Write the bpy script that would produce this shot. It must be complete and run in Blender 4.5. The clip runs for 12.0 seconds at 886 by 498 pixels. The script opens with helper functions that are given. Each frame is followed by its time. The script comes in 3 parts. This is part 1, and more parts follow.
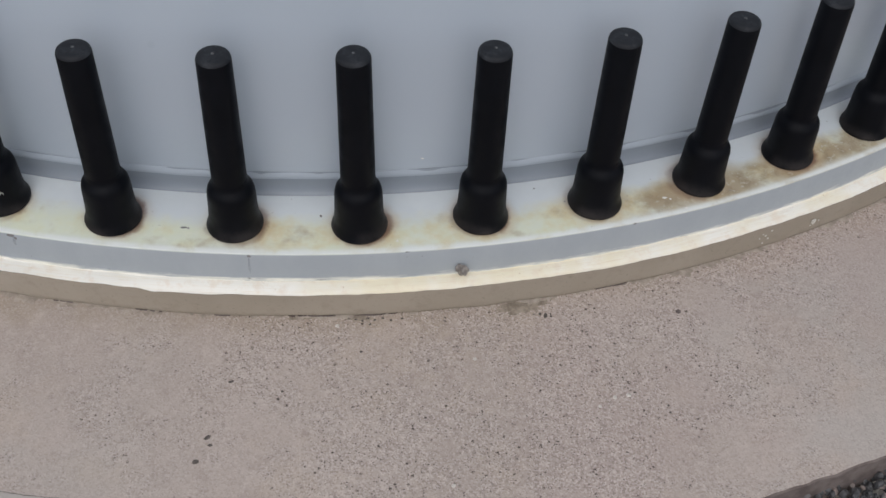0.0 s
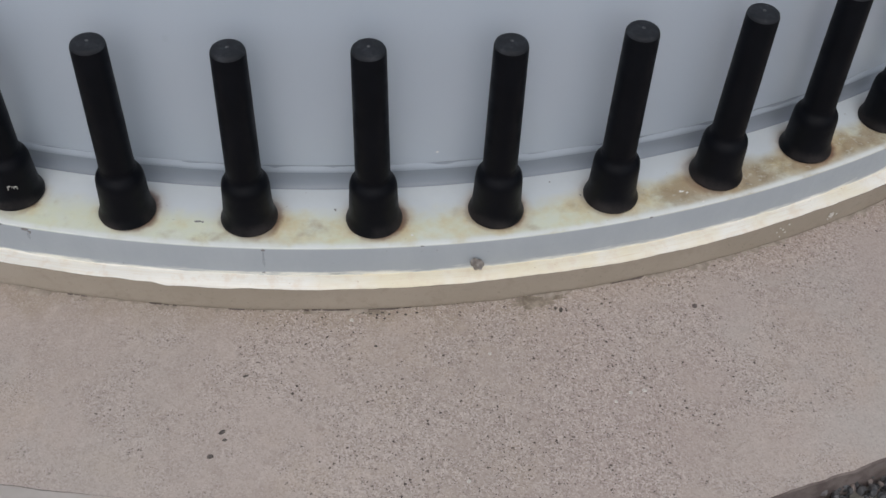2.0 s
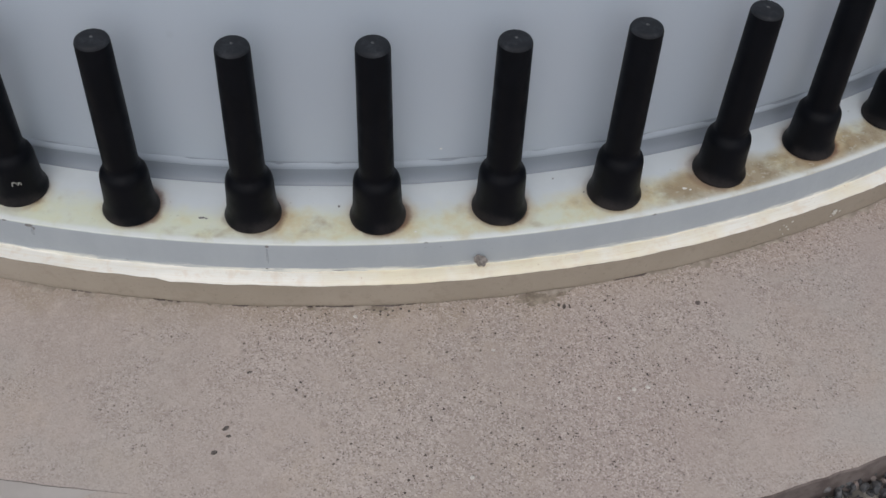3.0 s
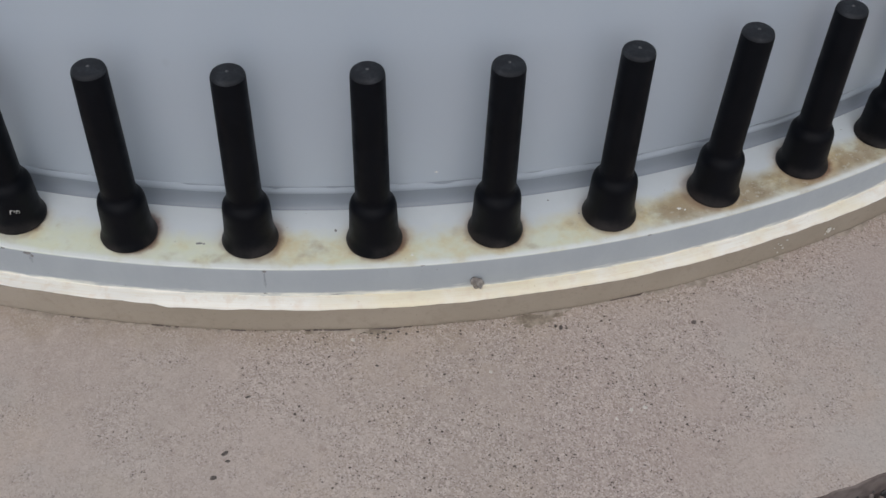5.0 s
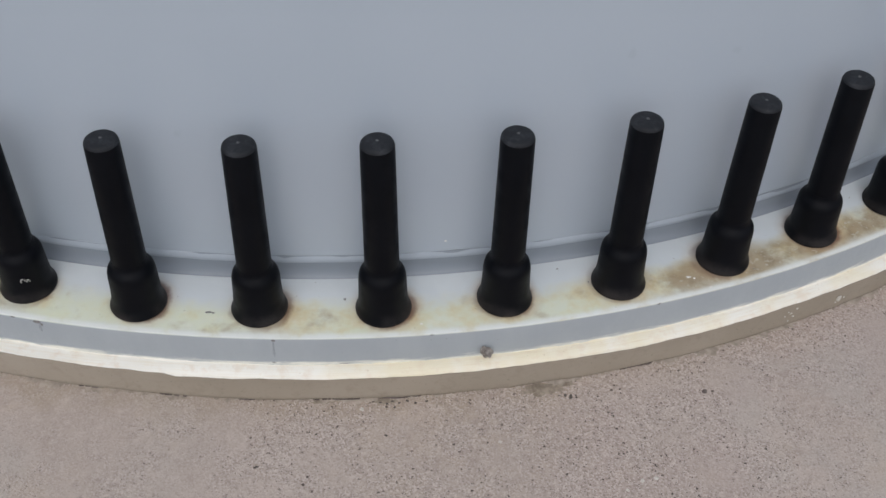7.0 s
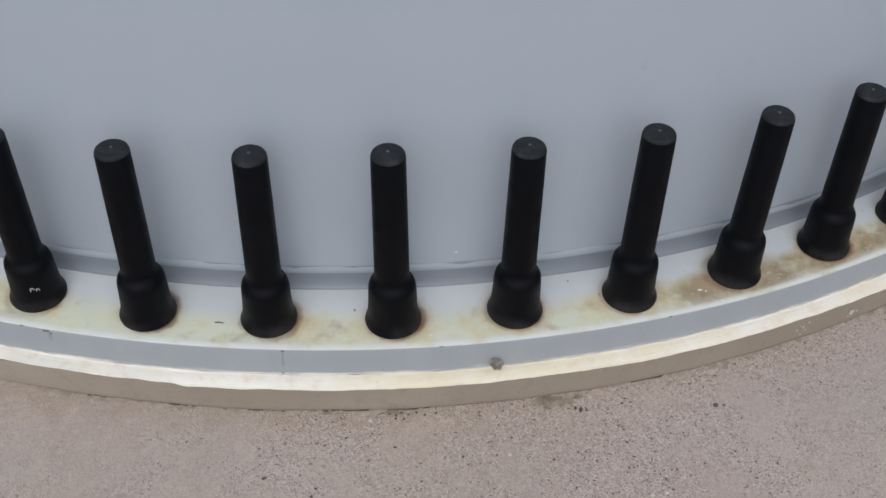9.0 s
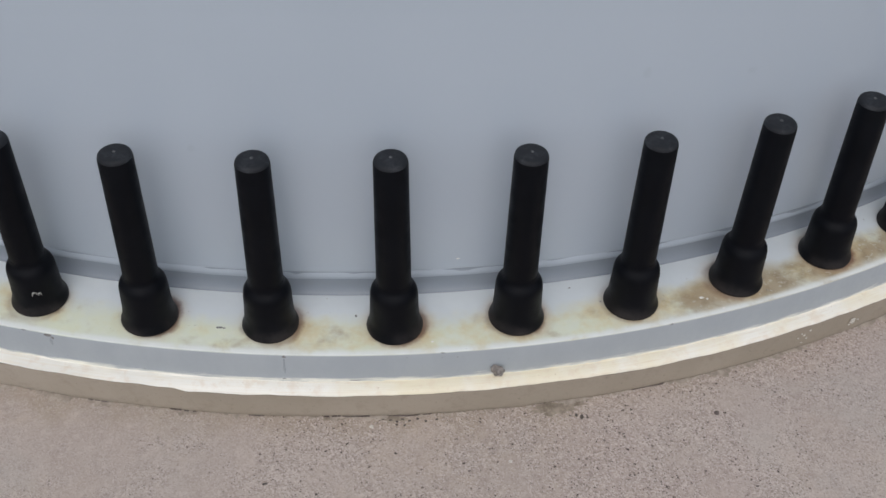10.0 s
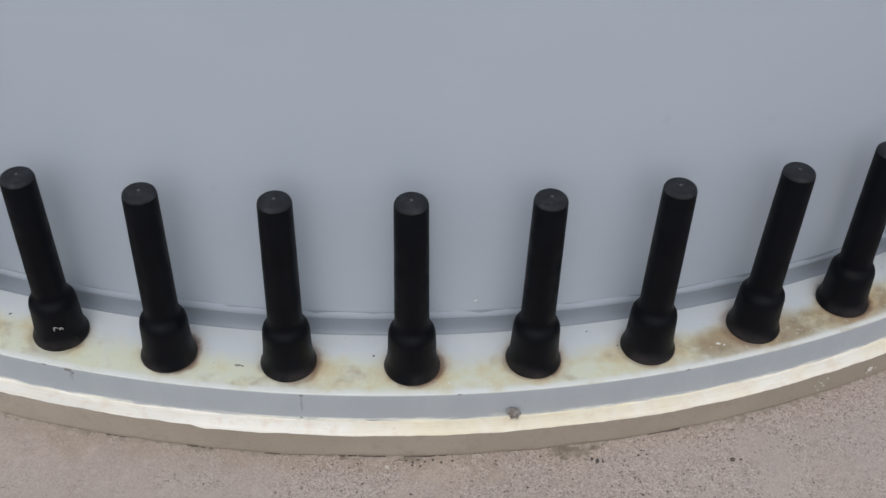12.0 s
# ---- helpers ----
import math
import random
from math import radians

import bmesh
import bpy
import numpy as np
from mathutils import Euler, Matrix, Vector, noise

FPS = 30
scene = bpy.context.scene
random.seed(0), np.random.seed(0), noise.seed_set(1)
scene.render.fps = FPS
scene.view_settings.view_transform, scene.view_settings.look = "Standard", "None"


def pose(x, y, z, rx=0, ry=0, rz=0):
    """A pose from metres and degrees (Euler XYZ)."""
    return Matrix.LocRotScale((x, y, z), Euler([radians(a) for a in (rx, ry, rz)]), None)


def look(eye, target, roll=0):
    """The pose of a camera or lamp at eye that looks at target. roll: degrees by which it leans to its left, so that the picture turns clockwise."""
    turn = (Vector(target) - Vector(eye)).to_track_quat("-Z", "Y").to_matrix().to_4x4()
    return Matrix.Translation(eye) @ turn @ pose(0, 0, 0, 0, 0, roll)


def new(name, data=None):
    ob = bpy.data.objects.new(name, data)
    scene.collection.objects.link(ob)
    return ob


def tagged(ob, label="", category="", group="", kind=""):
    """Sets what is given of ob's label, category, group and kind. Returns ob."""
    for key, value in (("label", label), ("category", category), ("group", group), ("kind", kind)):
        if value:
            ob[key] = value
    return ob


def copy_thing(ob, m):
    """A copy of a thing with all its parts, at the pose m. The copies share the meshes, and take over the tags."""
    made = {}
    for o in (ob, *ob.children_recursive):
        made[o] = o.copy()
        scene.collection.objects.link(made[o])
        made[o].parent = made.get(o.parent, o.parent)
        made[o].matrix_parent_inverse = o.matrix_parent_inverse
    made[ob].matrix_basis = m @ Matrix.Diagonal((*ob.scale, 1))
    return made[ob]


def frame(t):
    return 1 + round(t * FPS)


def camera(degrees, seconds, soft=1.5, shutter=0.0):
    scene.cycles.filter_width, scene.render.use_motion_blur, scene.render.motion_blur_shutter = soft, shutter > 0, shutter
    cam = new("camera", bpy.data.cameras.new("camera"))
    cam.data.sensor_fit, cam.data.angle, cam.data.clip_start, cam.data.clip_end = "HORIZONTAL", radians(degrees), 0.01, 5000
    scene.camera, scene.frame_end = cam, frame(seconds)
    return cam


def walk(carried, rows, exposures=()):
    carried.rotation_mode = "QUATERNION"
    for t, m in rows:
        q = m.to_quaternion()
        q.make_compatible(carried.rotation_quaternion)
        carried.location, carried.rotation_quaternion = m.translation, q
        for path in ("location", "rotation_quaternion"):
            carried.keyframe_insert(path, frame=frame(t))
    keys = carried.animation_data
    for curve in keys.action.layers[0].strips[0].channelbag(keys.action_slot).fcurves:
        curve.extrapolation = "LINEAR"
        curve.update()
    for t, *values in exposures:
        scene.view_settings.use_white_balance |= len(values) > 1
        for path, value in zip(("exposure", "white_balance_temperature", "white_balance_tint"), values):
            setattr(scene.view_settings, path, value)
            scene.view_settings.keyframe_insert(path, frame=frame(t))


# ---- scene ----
cam = camera(41.785, 12.0, soft=1.5)
# seconds, eye, turn (degrees)
ROWS = [
    (0.0, -0.0447, -1.2918, 1.5030, 43.525, -2.598, -5.208),
    (0.5, -0.0473, -1.2840, 1.5052, 43.286, -2.480, -4.940),
    (1.0, -0.0516, -1.2859, 1.5062, 43.411, -2.446, -4.929),
    (1.5, -0.0497, -1.2886, 1.5049, 43.522, -2.459, -4.863),
    (2.0, -0.0497, -1.2788, 1.5014, 42.959, -2.227, -4.805),
    (2.5, -0.0543, -1.2805, 1.4995, 42.908, -2.278, -4.633),
    (4.5, -0.0502, -1.2814, 1.5127, 42.646, -1.931, -5.212),
    (5.0, -0.0504, -1.2783, 1.5166, 43.594, -1.849, -5.220),
    (5.5, -0.0529, -1.2739, 1.5201, 44.440, -1.801, -5.117),
    (6.0, -0.0523, -1.2701, 1.5206, 45.090, -1.779, -4.906),
    (6.5, -0.0524, -1.2678, 1.5231, 45.614, -1.799, -4.819),
    (7.0, -0.0518, -1.2690, 1.5271, 46.549, -1.576, -4.933),
    (9.0, -0.0522, -1.2627, 1.5238, 47.028, -1.490, -4.359),
    (9.5, -0.0550, -1.2585, 1.5267, 46.935, -1.615, -4.166),
    (10.0, -0.0548, -1.2646, 1.5238, 47.379, -1.699, -4.148),
    (10.5, -0.0537, -1.2653, 1.5319, 47.794, -1.772, -3.872),
    (11.0, -0.0583, -1.2657, 1.5372, 48.198, -1.758, -4.017),
    (11.5, -0.0545, -1.2773, 1.5372, 48.662, -1.695, -3.928),
    (12.0, -0.0617, -1.2653, 1.5399, 49.049, -1.921, -2.977),
]
walk(cam, [(t, pose(x, y, z, rx, ry, rz)) for t, x, y, z, rx, ry, rz in ROWS],
     exposures=[(0.0, -0.09), (2.0, -0.11), (4.5, -0.20), (5.5, -0.12), (7.0, -0.08), (12.0, -0.03)])

# ---------------------------------------------------------------- light: a bright overcast day
SUN_EL, SUN_AZ = radians(52), radians(189)  # azimuth clockwise from +y
world = bpy.data.worlds.new("overcast_sky")
world.use_nodes = True
scene.world = world
wn = world.node_tree.nodes
sky = wn.new("ShaderNodeTexSky")
sky.sky_type = "NISHITA"
sky.sun_disc = False
sky.sun_elevation, sky.sun_rotation = SUN_EL, SUN_AZ
sky.air_density, sky.dust_density, sky.ozone_density = 1.0, 3.0, 1.0
wn["Background"].inputs["Strength"].default_value = 0.15
veil = wn.new("ShaderNodeHueSaturation")   # cloud takes most of the blue out of the sky
veil.inputs["Saturation"].default_value = 0.40
world.node_tree.links.new(sky.outputs[0], veil.inputs["Color"])
world.node_tree.links.new(veil.outputs[0], wn["Background"].inputs["Color"])
sun_data = bpy.data.lights.new("sun", "SUN")
sun_data.energy, sun_data.angle, sun_data.color = 0.5, radians(150), (1.0, 0.975, 0.95)
sun = new("sun", sun_data)
sun_way = Vector((math.sin(SUN_AZ) * math.cos(SUN_EL), math.cos(SUN_AZ) * math.cos(SUN_EL), math.sin(SUN_EL)))
sun.matrix_world = look(sun_way * 30, (0, 0, 0))

# ---------------------------------------------------------------- plan
COUNT = 68                      # anchor bolts round the tower
STEP = 2 * math.pi / COUNT
RB = 2.0570                     # radius of the bolt circle
Z0 = 0.197                      # top of the base flange
AXIS = Vector((0.0, RB, 0.0))   # tower axis; bolt 3 stands at the world's origin
R_FLANGE, T_FLANGE = RB + 0.0633, 0.0630
R_SHELL = RB - 0.0715
R_GROUT, Z_GROUT = RB + 0.0850, Z0 - 0.0690
Z_SLAB = Z0 - 0.1300
R_SLAB = RB + 0.5100
R_BORDER = RB + 0.4290


# ---------------------------------------------------------------- materials
class Mat:
    """A node material with short helpers; .m is the material."""

    def __init__(self, name, rough=0.6, metal=0.0, spec=0.5):
        self.m = bpy.data.materials.new(name)
        self.m.use_nodes = True
        self.t = self.m.node_tree
        self.b = self.t.nodes["Principled BSDF"]
        self.b.inputs["Roughness"].default_value = rough
        self.b.inputs["Metallic"].default_value = metal
        self.b.inputs["Specular IOR Level"].default_value = spec
        self.co = self.t.nodes.new("ShaderNodeTexCoord").outputs["Object"]

    def link(self, a, b):
        if hasattr(a, "links"):
            self.t.links.new(a, b)
        else:
            b.default_value = (*a, 1.0) if isinstance(a, tuple) and len(a) == 3 and b.type == "RGBA" else a

    def noise(self, scale, detail=4.0, rough=0.55, stretch=None, distort=0.0):
        n = self.t.nodes.new("ShaderNodeTexNoise")
        n.inputs["Scale"].default_value, n.inputs["Detail"].default_value = scale, detail
        n.inputs["Roughness"].default_value, n.inputs["Distortion"].default_value = rough, distort
        src = self.co
        if stretch:
            mp = self.t.nodes.new("ShaderNodeMapping")
            mp.inputs["Scale"].default_value = stretch
            self.t.links.new(src, mp.inputs[0])
            src = mp.outputs[0]
        self.t.links.new(src, n.inputs["Vector"])
        return n.outputs["Fac"]

    def cells(self, scale, what="Distance", rnd=1.0):
        n = self.t.nodes.new("ShaderNodeTexVoronoi")
        n.inputs["Scale"].default_value, n.inputs["Randomness"].default_value = scale, rnd
        self.t.links.new(self.co, n.inputs["Vector"])
        return n.outputs[what]

    def ramp(self, x, lo, hi, a=0.0, b=1.0):
        n = self.t.nodes.new("ShaderNodeMapRange")
        n.interpolation_type = "SMOOTHSTEP"
        for i, v in zip((1, 2, 3, 4), (lo, hi, a, b)):
            n.inputs[i].default_value = v
        self.link(x, n.inputs[0])
        return n.outputs[0]

    def math(self, op, a, b=0.0, c=0.0):
        n = self.t.nodes.new("ShaderNodeMath")
        n.operation = op
        for i, v in enumerate((a, b, c)):
            self.link(v, n.inputs[i])
        return n.outputs[0]

    def mix(self, fac, a, b, mode="MIX"):
        n = self.t.nodes.new("ShaderNodeMix")
        n.data_type, n.blend_type = "RGBA", mode
        self.link(fac, n.inputs[0])
        self.link(a, n.inputs[6])
        self.link(b, n.inputs[7])
        return n.outputs[2]

    def xyz(self):
        n = self.t.nodes.new("ShaderNodeSeparateXYZ")
        self.t.links.new(self.co, n.inputs[0])
        return n.outputs

    def along(self, scale, across, detail=5.0, rough=0.6):
        """Noise drawn out round the tower: scale per metre along the ring, across per metre down the slope."""
        x, y, z = self.xyz()
        r = self.math("SQRT", self.math("ADD", self.math("MULTIPLY", x, x), self.math("MULTIPLY", y, y)))
        n = self.t.nodes.new("ShaderNodeCombineXYZ")
        self.link(self.math("MULTIPLY", self.math("ARCTAN2", y, x), RB * scale), n.inputs[0])
        self.link(self.math("MULTIPLY", self.math("SUBTRACT", r, z), across), n.inputs[1])
        t = self.t.nodes.new("ShaderNodeTexNoise")
        t.inputs["Scale"].default_value, t.inputs["Detail"].default_value, t.inputs["Roughness"].default_value = 1.0, detail, rough
        self.t.links.new(n.outputs[0], t.inputs["Vector"])
        return t.outputs["Fac"]

    def random(self):
        return self.t.nodes.new("ShaderNodeObjectInfo").outputs["Random"]

    def color(self, c):
        self.link(c, self.b.inputs["Base Color"])
        return self

    def rough(self, r):
        self.link(r, self.b.inputs["Roughness"])
        return self

    def bump(self, h, strength=0.3, dist=0.002):
        n = self.t.nodes.new("ShaderNodeBump")
        n.inputs["Strength"].default_value, n.inputs["Distance"].default_value = strength, dist
        self.link(h, n.inputs["Height"])
        if self.b.inputs["Normal"].is_linked:
            self.t.links.new(self.b.inputs["Normal"].links[0].from_socket, n.inputs["Normal"])
        self.t.links.new(n.outputs[0], self.b.inputs["Normal"])
        return self


def shell_paint(name="tower_paint", shade=1.0, rough=0.29, grain=0.04, coat=0.12):
    m = Mat(name, rough, spec=0.5)
    big, fine = m.noise(1.3, 3), m.noise(8, 2)
    streak = m.noise(9, 4, stretch=(1, 1, 0.06))
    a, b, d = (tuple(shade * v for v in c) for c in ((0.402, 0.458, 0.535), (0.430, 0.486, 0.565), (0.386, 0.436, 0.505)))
    c = m.mix(m.ramp(big, 0.3, 0.7), a, b)
    c = m.mix(m.ramp(streak, 0.55, 0.8, 0, 0.3), c, d)
    spot = m.ramp(m.noise(14, 2), 0.74, 0.80)
    c = m.mix(m.math("MULTIPLY", spot, 4 * grain), c, tuple(0.8 * v for v in d))
    m.color(c).rough(m.ramp(fine, 0.3, 0.7, rough - 0.015, rough + 0.015))
    m.b.inputs["Coat Weight"].default_value = coat   # glossy top coat
    m.b.inputs["Coat Roughness"].default_value = 0.22
    m.b.inputs["Coat IOR"].default_value = 1.6
    return m.bump(m.noise(3.5, 2), 0.05, 0.004).m


def flange_paint():
    """Grey-white paint; rust rings round the caps, ochre and olive stains on the outer half, grime."""
    m = Mat("flange_paint", 0.5)
    x, y, z = m.xyz()
    ang = m.math("ARCTAN2", y, x)
    turn = m.math("ADD", m.math("DIVIDE", m.math("ADD", ang, math.pi / 2), STEP), 100.5)
    u = m.math("MULTIPLY", m.math("SUBTRACT", m.math("FRACT", turn), 0.5), STEP * RB)
    r = m.math("SQRT", m.math("ADD", m.math("MULTIPLY", x, x), m.math("MULTIPLY", y, y)))
    v = m.math("SUBTRACT", r, RB)
    u_off = m.math("SUBTRACT", u, m.math("ADD", m.ramp(x, -0.3, -0.05, -0.002, 0.003), m.ramp(x, 0.2, 0.6, 0.0, -0.0045)))
    d = m.math("SQRT", m.math("ADD", m.math("MULTIPLY", u_off, u_off), m.math("MULTIPLY", v, v)))
    wob = m.noise(26, 4, 0.6)
    mid = m.noise(9, 4, 0.55)
    blot = m.noise(22, 4, 0.6)
    fine = m.noise(150, 3)
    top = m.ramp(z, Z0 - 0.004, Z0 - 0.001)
    d2 = m.math("ADD", d, m.math("MULTIPLY", m.math("SUBTRACT", wob, 0.5), 0.022))
    c = m.mix(m.ramp(mid, 0.35, 0.65), (0.585, 0.635, 0.672), (0.635, 0.685, 0.716))
    # same paint on the vertical rim, its shade put in as a darker grey
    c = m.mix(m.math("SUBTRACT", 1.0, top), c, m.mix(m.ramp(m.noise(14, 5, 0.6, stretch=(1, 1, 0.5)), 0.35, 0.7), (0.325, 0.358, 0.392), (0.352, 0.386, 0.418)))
    # cream sealant wiped thinly up the foot of the rim
    wiped = m.math("ADD", m.math("SUBTRACT", z, Z0 - T_FLANGE), m.math("MULTIPLY", m.math("SUBTRACT", m.along(16, 120), 0.5), 0.030))
    c = m.mix(m.ramp(wiped, 0.010, -0.001, 0, 0.85), c, (0.85, 0.835, 0.74))
    # pale greenish film along the outer half, fading again before the rim
    edge = m.math("ADD", v, m.math("MULTIPLY", m.math("SUBTRACT", mid, 0.5), 0.07))
    film = m.math("MULTIPLY", m.math("MULTIPLY", m.ramp(edge, -0.030, 0.020), m.ramp(edge, 0.070, 0.040, 0.35, 1.0)), top)
    c = m.mix(m.math("MULTIPLY", film, m.ramp(blot, 0.3, 0.7, 0.55, 0.82)), c, (0.650, 0.680, 0.480))
    # soft ochre clouds in the film, fewer on one side
    cloud = m.ramp(m.math("ADD", m.math("ADD", m.math("MULTIPLY", blot, 0.6), m.math("MULTIPLY", mid, 0.4)), m.ramp(x, -0.35, 0.1, -0.07, 0.0)), 0.42, 0.66)
    c = m.mix(m.math("MULTIPLY", m.math("MULTIPLY", film, cloud), 0.62), c, (0.58, 0.44, 0.22))
    c = m.mix(m.math("MULTIPLY", m.math("MULTIPLY", film, m.ramp(m.noise(70, 4, 0.6), 0.50, 0.78)), 0.30), c, (0.74, 0.73, 0.66))
    # brown grime, heavier along one stretch of the rim
    heavy = m.math("MULTIPLY", m.ramp(x, 0.30, 0.58), m.ramp(x, 1.15, 0.8))
    grime = m.math("MULTIPLY", film, m.ramp(m.math("ADD", m.noise(15, 5, 0.6), m.math("MULTIPLY", heavy, 0.27)), 0.52, 0.80))
    c = m.mix(m.math("MULTIPLY", grime, 0.80), c, (0.31, 0.228, 0.14))
    c = m.mix(m.math("MULTIPLY", m.math("MULTIPLY", m.math("MULTIPLY", grime, heavy), m.ramp(m.noise(55, 5, 0.65), 0.44, 0.66)), 0.55), c, (0.20, 0.15, 0.085))
    speck = m.math("MULTIPLY", m.math("MULTIPLY", film, heavy), m.ramp(m.noise(110, 3, 0.6), 0.55, 0.68))
    c = m.mix(m.math("MULTIPLY", speck, 0.45), c, (0.64, 0.62, 0.54))
    # rust and dirt rings at the feet of the caps
    halo = m.math("MULTIPLY", m.ramp(d2, 0.068, 0.042), top)
    side = m.math("MULTIPLY", m.ramp(m.noise(6.5, 2), 0.35, 0.6, 0.25, 1.0), m.ramp(u, -0.05, 0.04, 0.55, 1.0))
    c = m.mix(m.math("MULTIPLY", m.math("MULTIPLY", halo, side), m.ramp(x, -0.28, -0.05, 0.32, 0.55)), c, (0.46, 0.31, 0.16))
    ring = m.math("MULTIPLY", m.ramp(d2, 0.0530, 0.0425), top)
    c = m.mix(m.math("MULTIPLY", m.math("MULTIPLY", ring, side), 0.80), c, (0.12, 0.045, 0.03))
    # clean bright lip along the rim and dark dots
    lip = m.math("MULTIPLY", m.ramp(v, 0.050, 0.060), m.ramp(z, Z0 - 0.003, Z0))
    c = m.mix(m.math("MULTIPLY", m.math("MULTIPLY", lip, m.ramp(blot, 0.78, 0.45)), 0.9), c, (0.72, 0.755, 0.745))
    dots = m.ramp(m.noise(95, 3, 0.6), 0.72, 0.76)
    c = m.mix(m.math("MULTIPLY", dots, 0.55), c, (0.16, 0.13, 0.10))
    m.color(c).rough(m.ramp(fine, 0.3, 0.7, 0.42, 0.6))
    return m.bump(fine, 0.12, 0.0008).m


def sealant():
    m = Mat("sealant", 0.5)
    x, y, z = m.xyz()
    tone = m.math("ADD", m.noise(5, 4, 0.6), m.math("MULTIPLY", m.ramp(x, -0.45, 0.1, -1, 0), 0.16))
    c = m.mix(m.ramp(tone, 0.34, 0.60), (0.815, 0.80, 0.745), (0.765, 0.705, 0.545))
    lines = m.along(9, 190, 6, 0.62)
    c = m.mix(m.ramp(lines, 0.46, 0.76, 0, 0.36), c, (0.70, 0.585, 0.40))
    thread = m.along(22, 420, 4, 0.6)
    c = m.mix(m.ramp(m.math("ADD", thread, m.ramp(x, 0.1, 0.7, 0.0, 0.05)), 0.56, 0.78, 0, 0.32), c, (0.58, 0.45, 0.31))
    c = m.mix(m.ramp(thread, 0.46, 0.26, 0, 0.25), c, (0.86, 0.85, 0.80))
    c = m.mix(m.ramp(m.noise(42, 5, 0.65), 0.50, 0.70, 0, 0.38), c, (0.68, 0.55, 0.42))
    c = m.mix(m.ramp(m.noise(140, 2), 0.72, 0.78, 0, 0.5), c, (0.40, 0.27, 0.17))
    return m.color(c).bump(lines, 0.2, 0.002).bump(thread, 0.25, 0.0010).m


def grout():
    m = Mat("grout", 0.85, spec=0.3)
    x, y, z = m.xyz()
    c = m.mix(m.ramp(m.noise(5, 4), 0.3, 0.7), (0.318, 0.277, 0.226), (0.365, 0.320, 0.267))
    c = m.mix(m.math("MULTIPLY", m.ramp(x, -0.25, -0.7), m.ramp(m.noise(9, 4), 0.3, 0.6, 0.3, 0.8)), c, (0.41, 0.365, 0.315))
    c = m.mix(m.ramp(m.noise(40, 5, 0.7), 0.48, 0.72, 0, 0.45), c, (0.26, 0.22, 0.178))
    c = m.mix(m.ramp(m.noise(190, 3), 0.62, 0.75, 0, 0.4), c, (0.16, 0.14, 0.115))
    return m.color(c).bump(m.noise(150, 4, 0.65), 0.35, 0.0015).bump(m.noise(18, 3), 0.3, 0.004).m


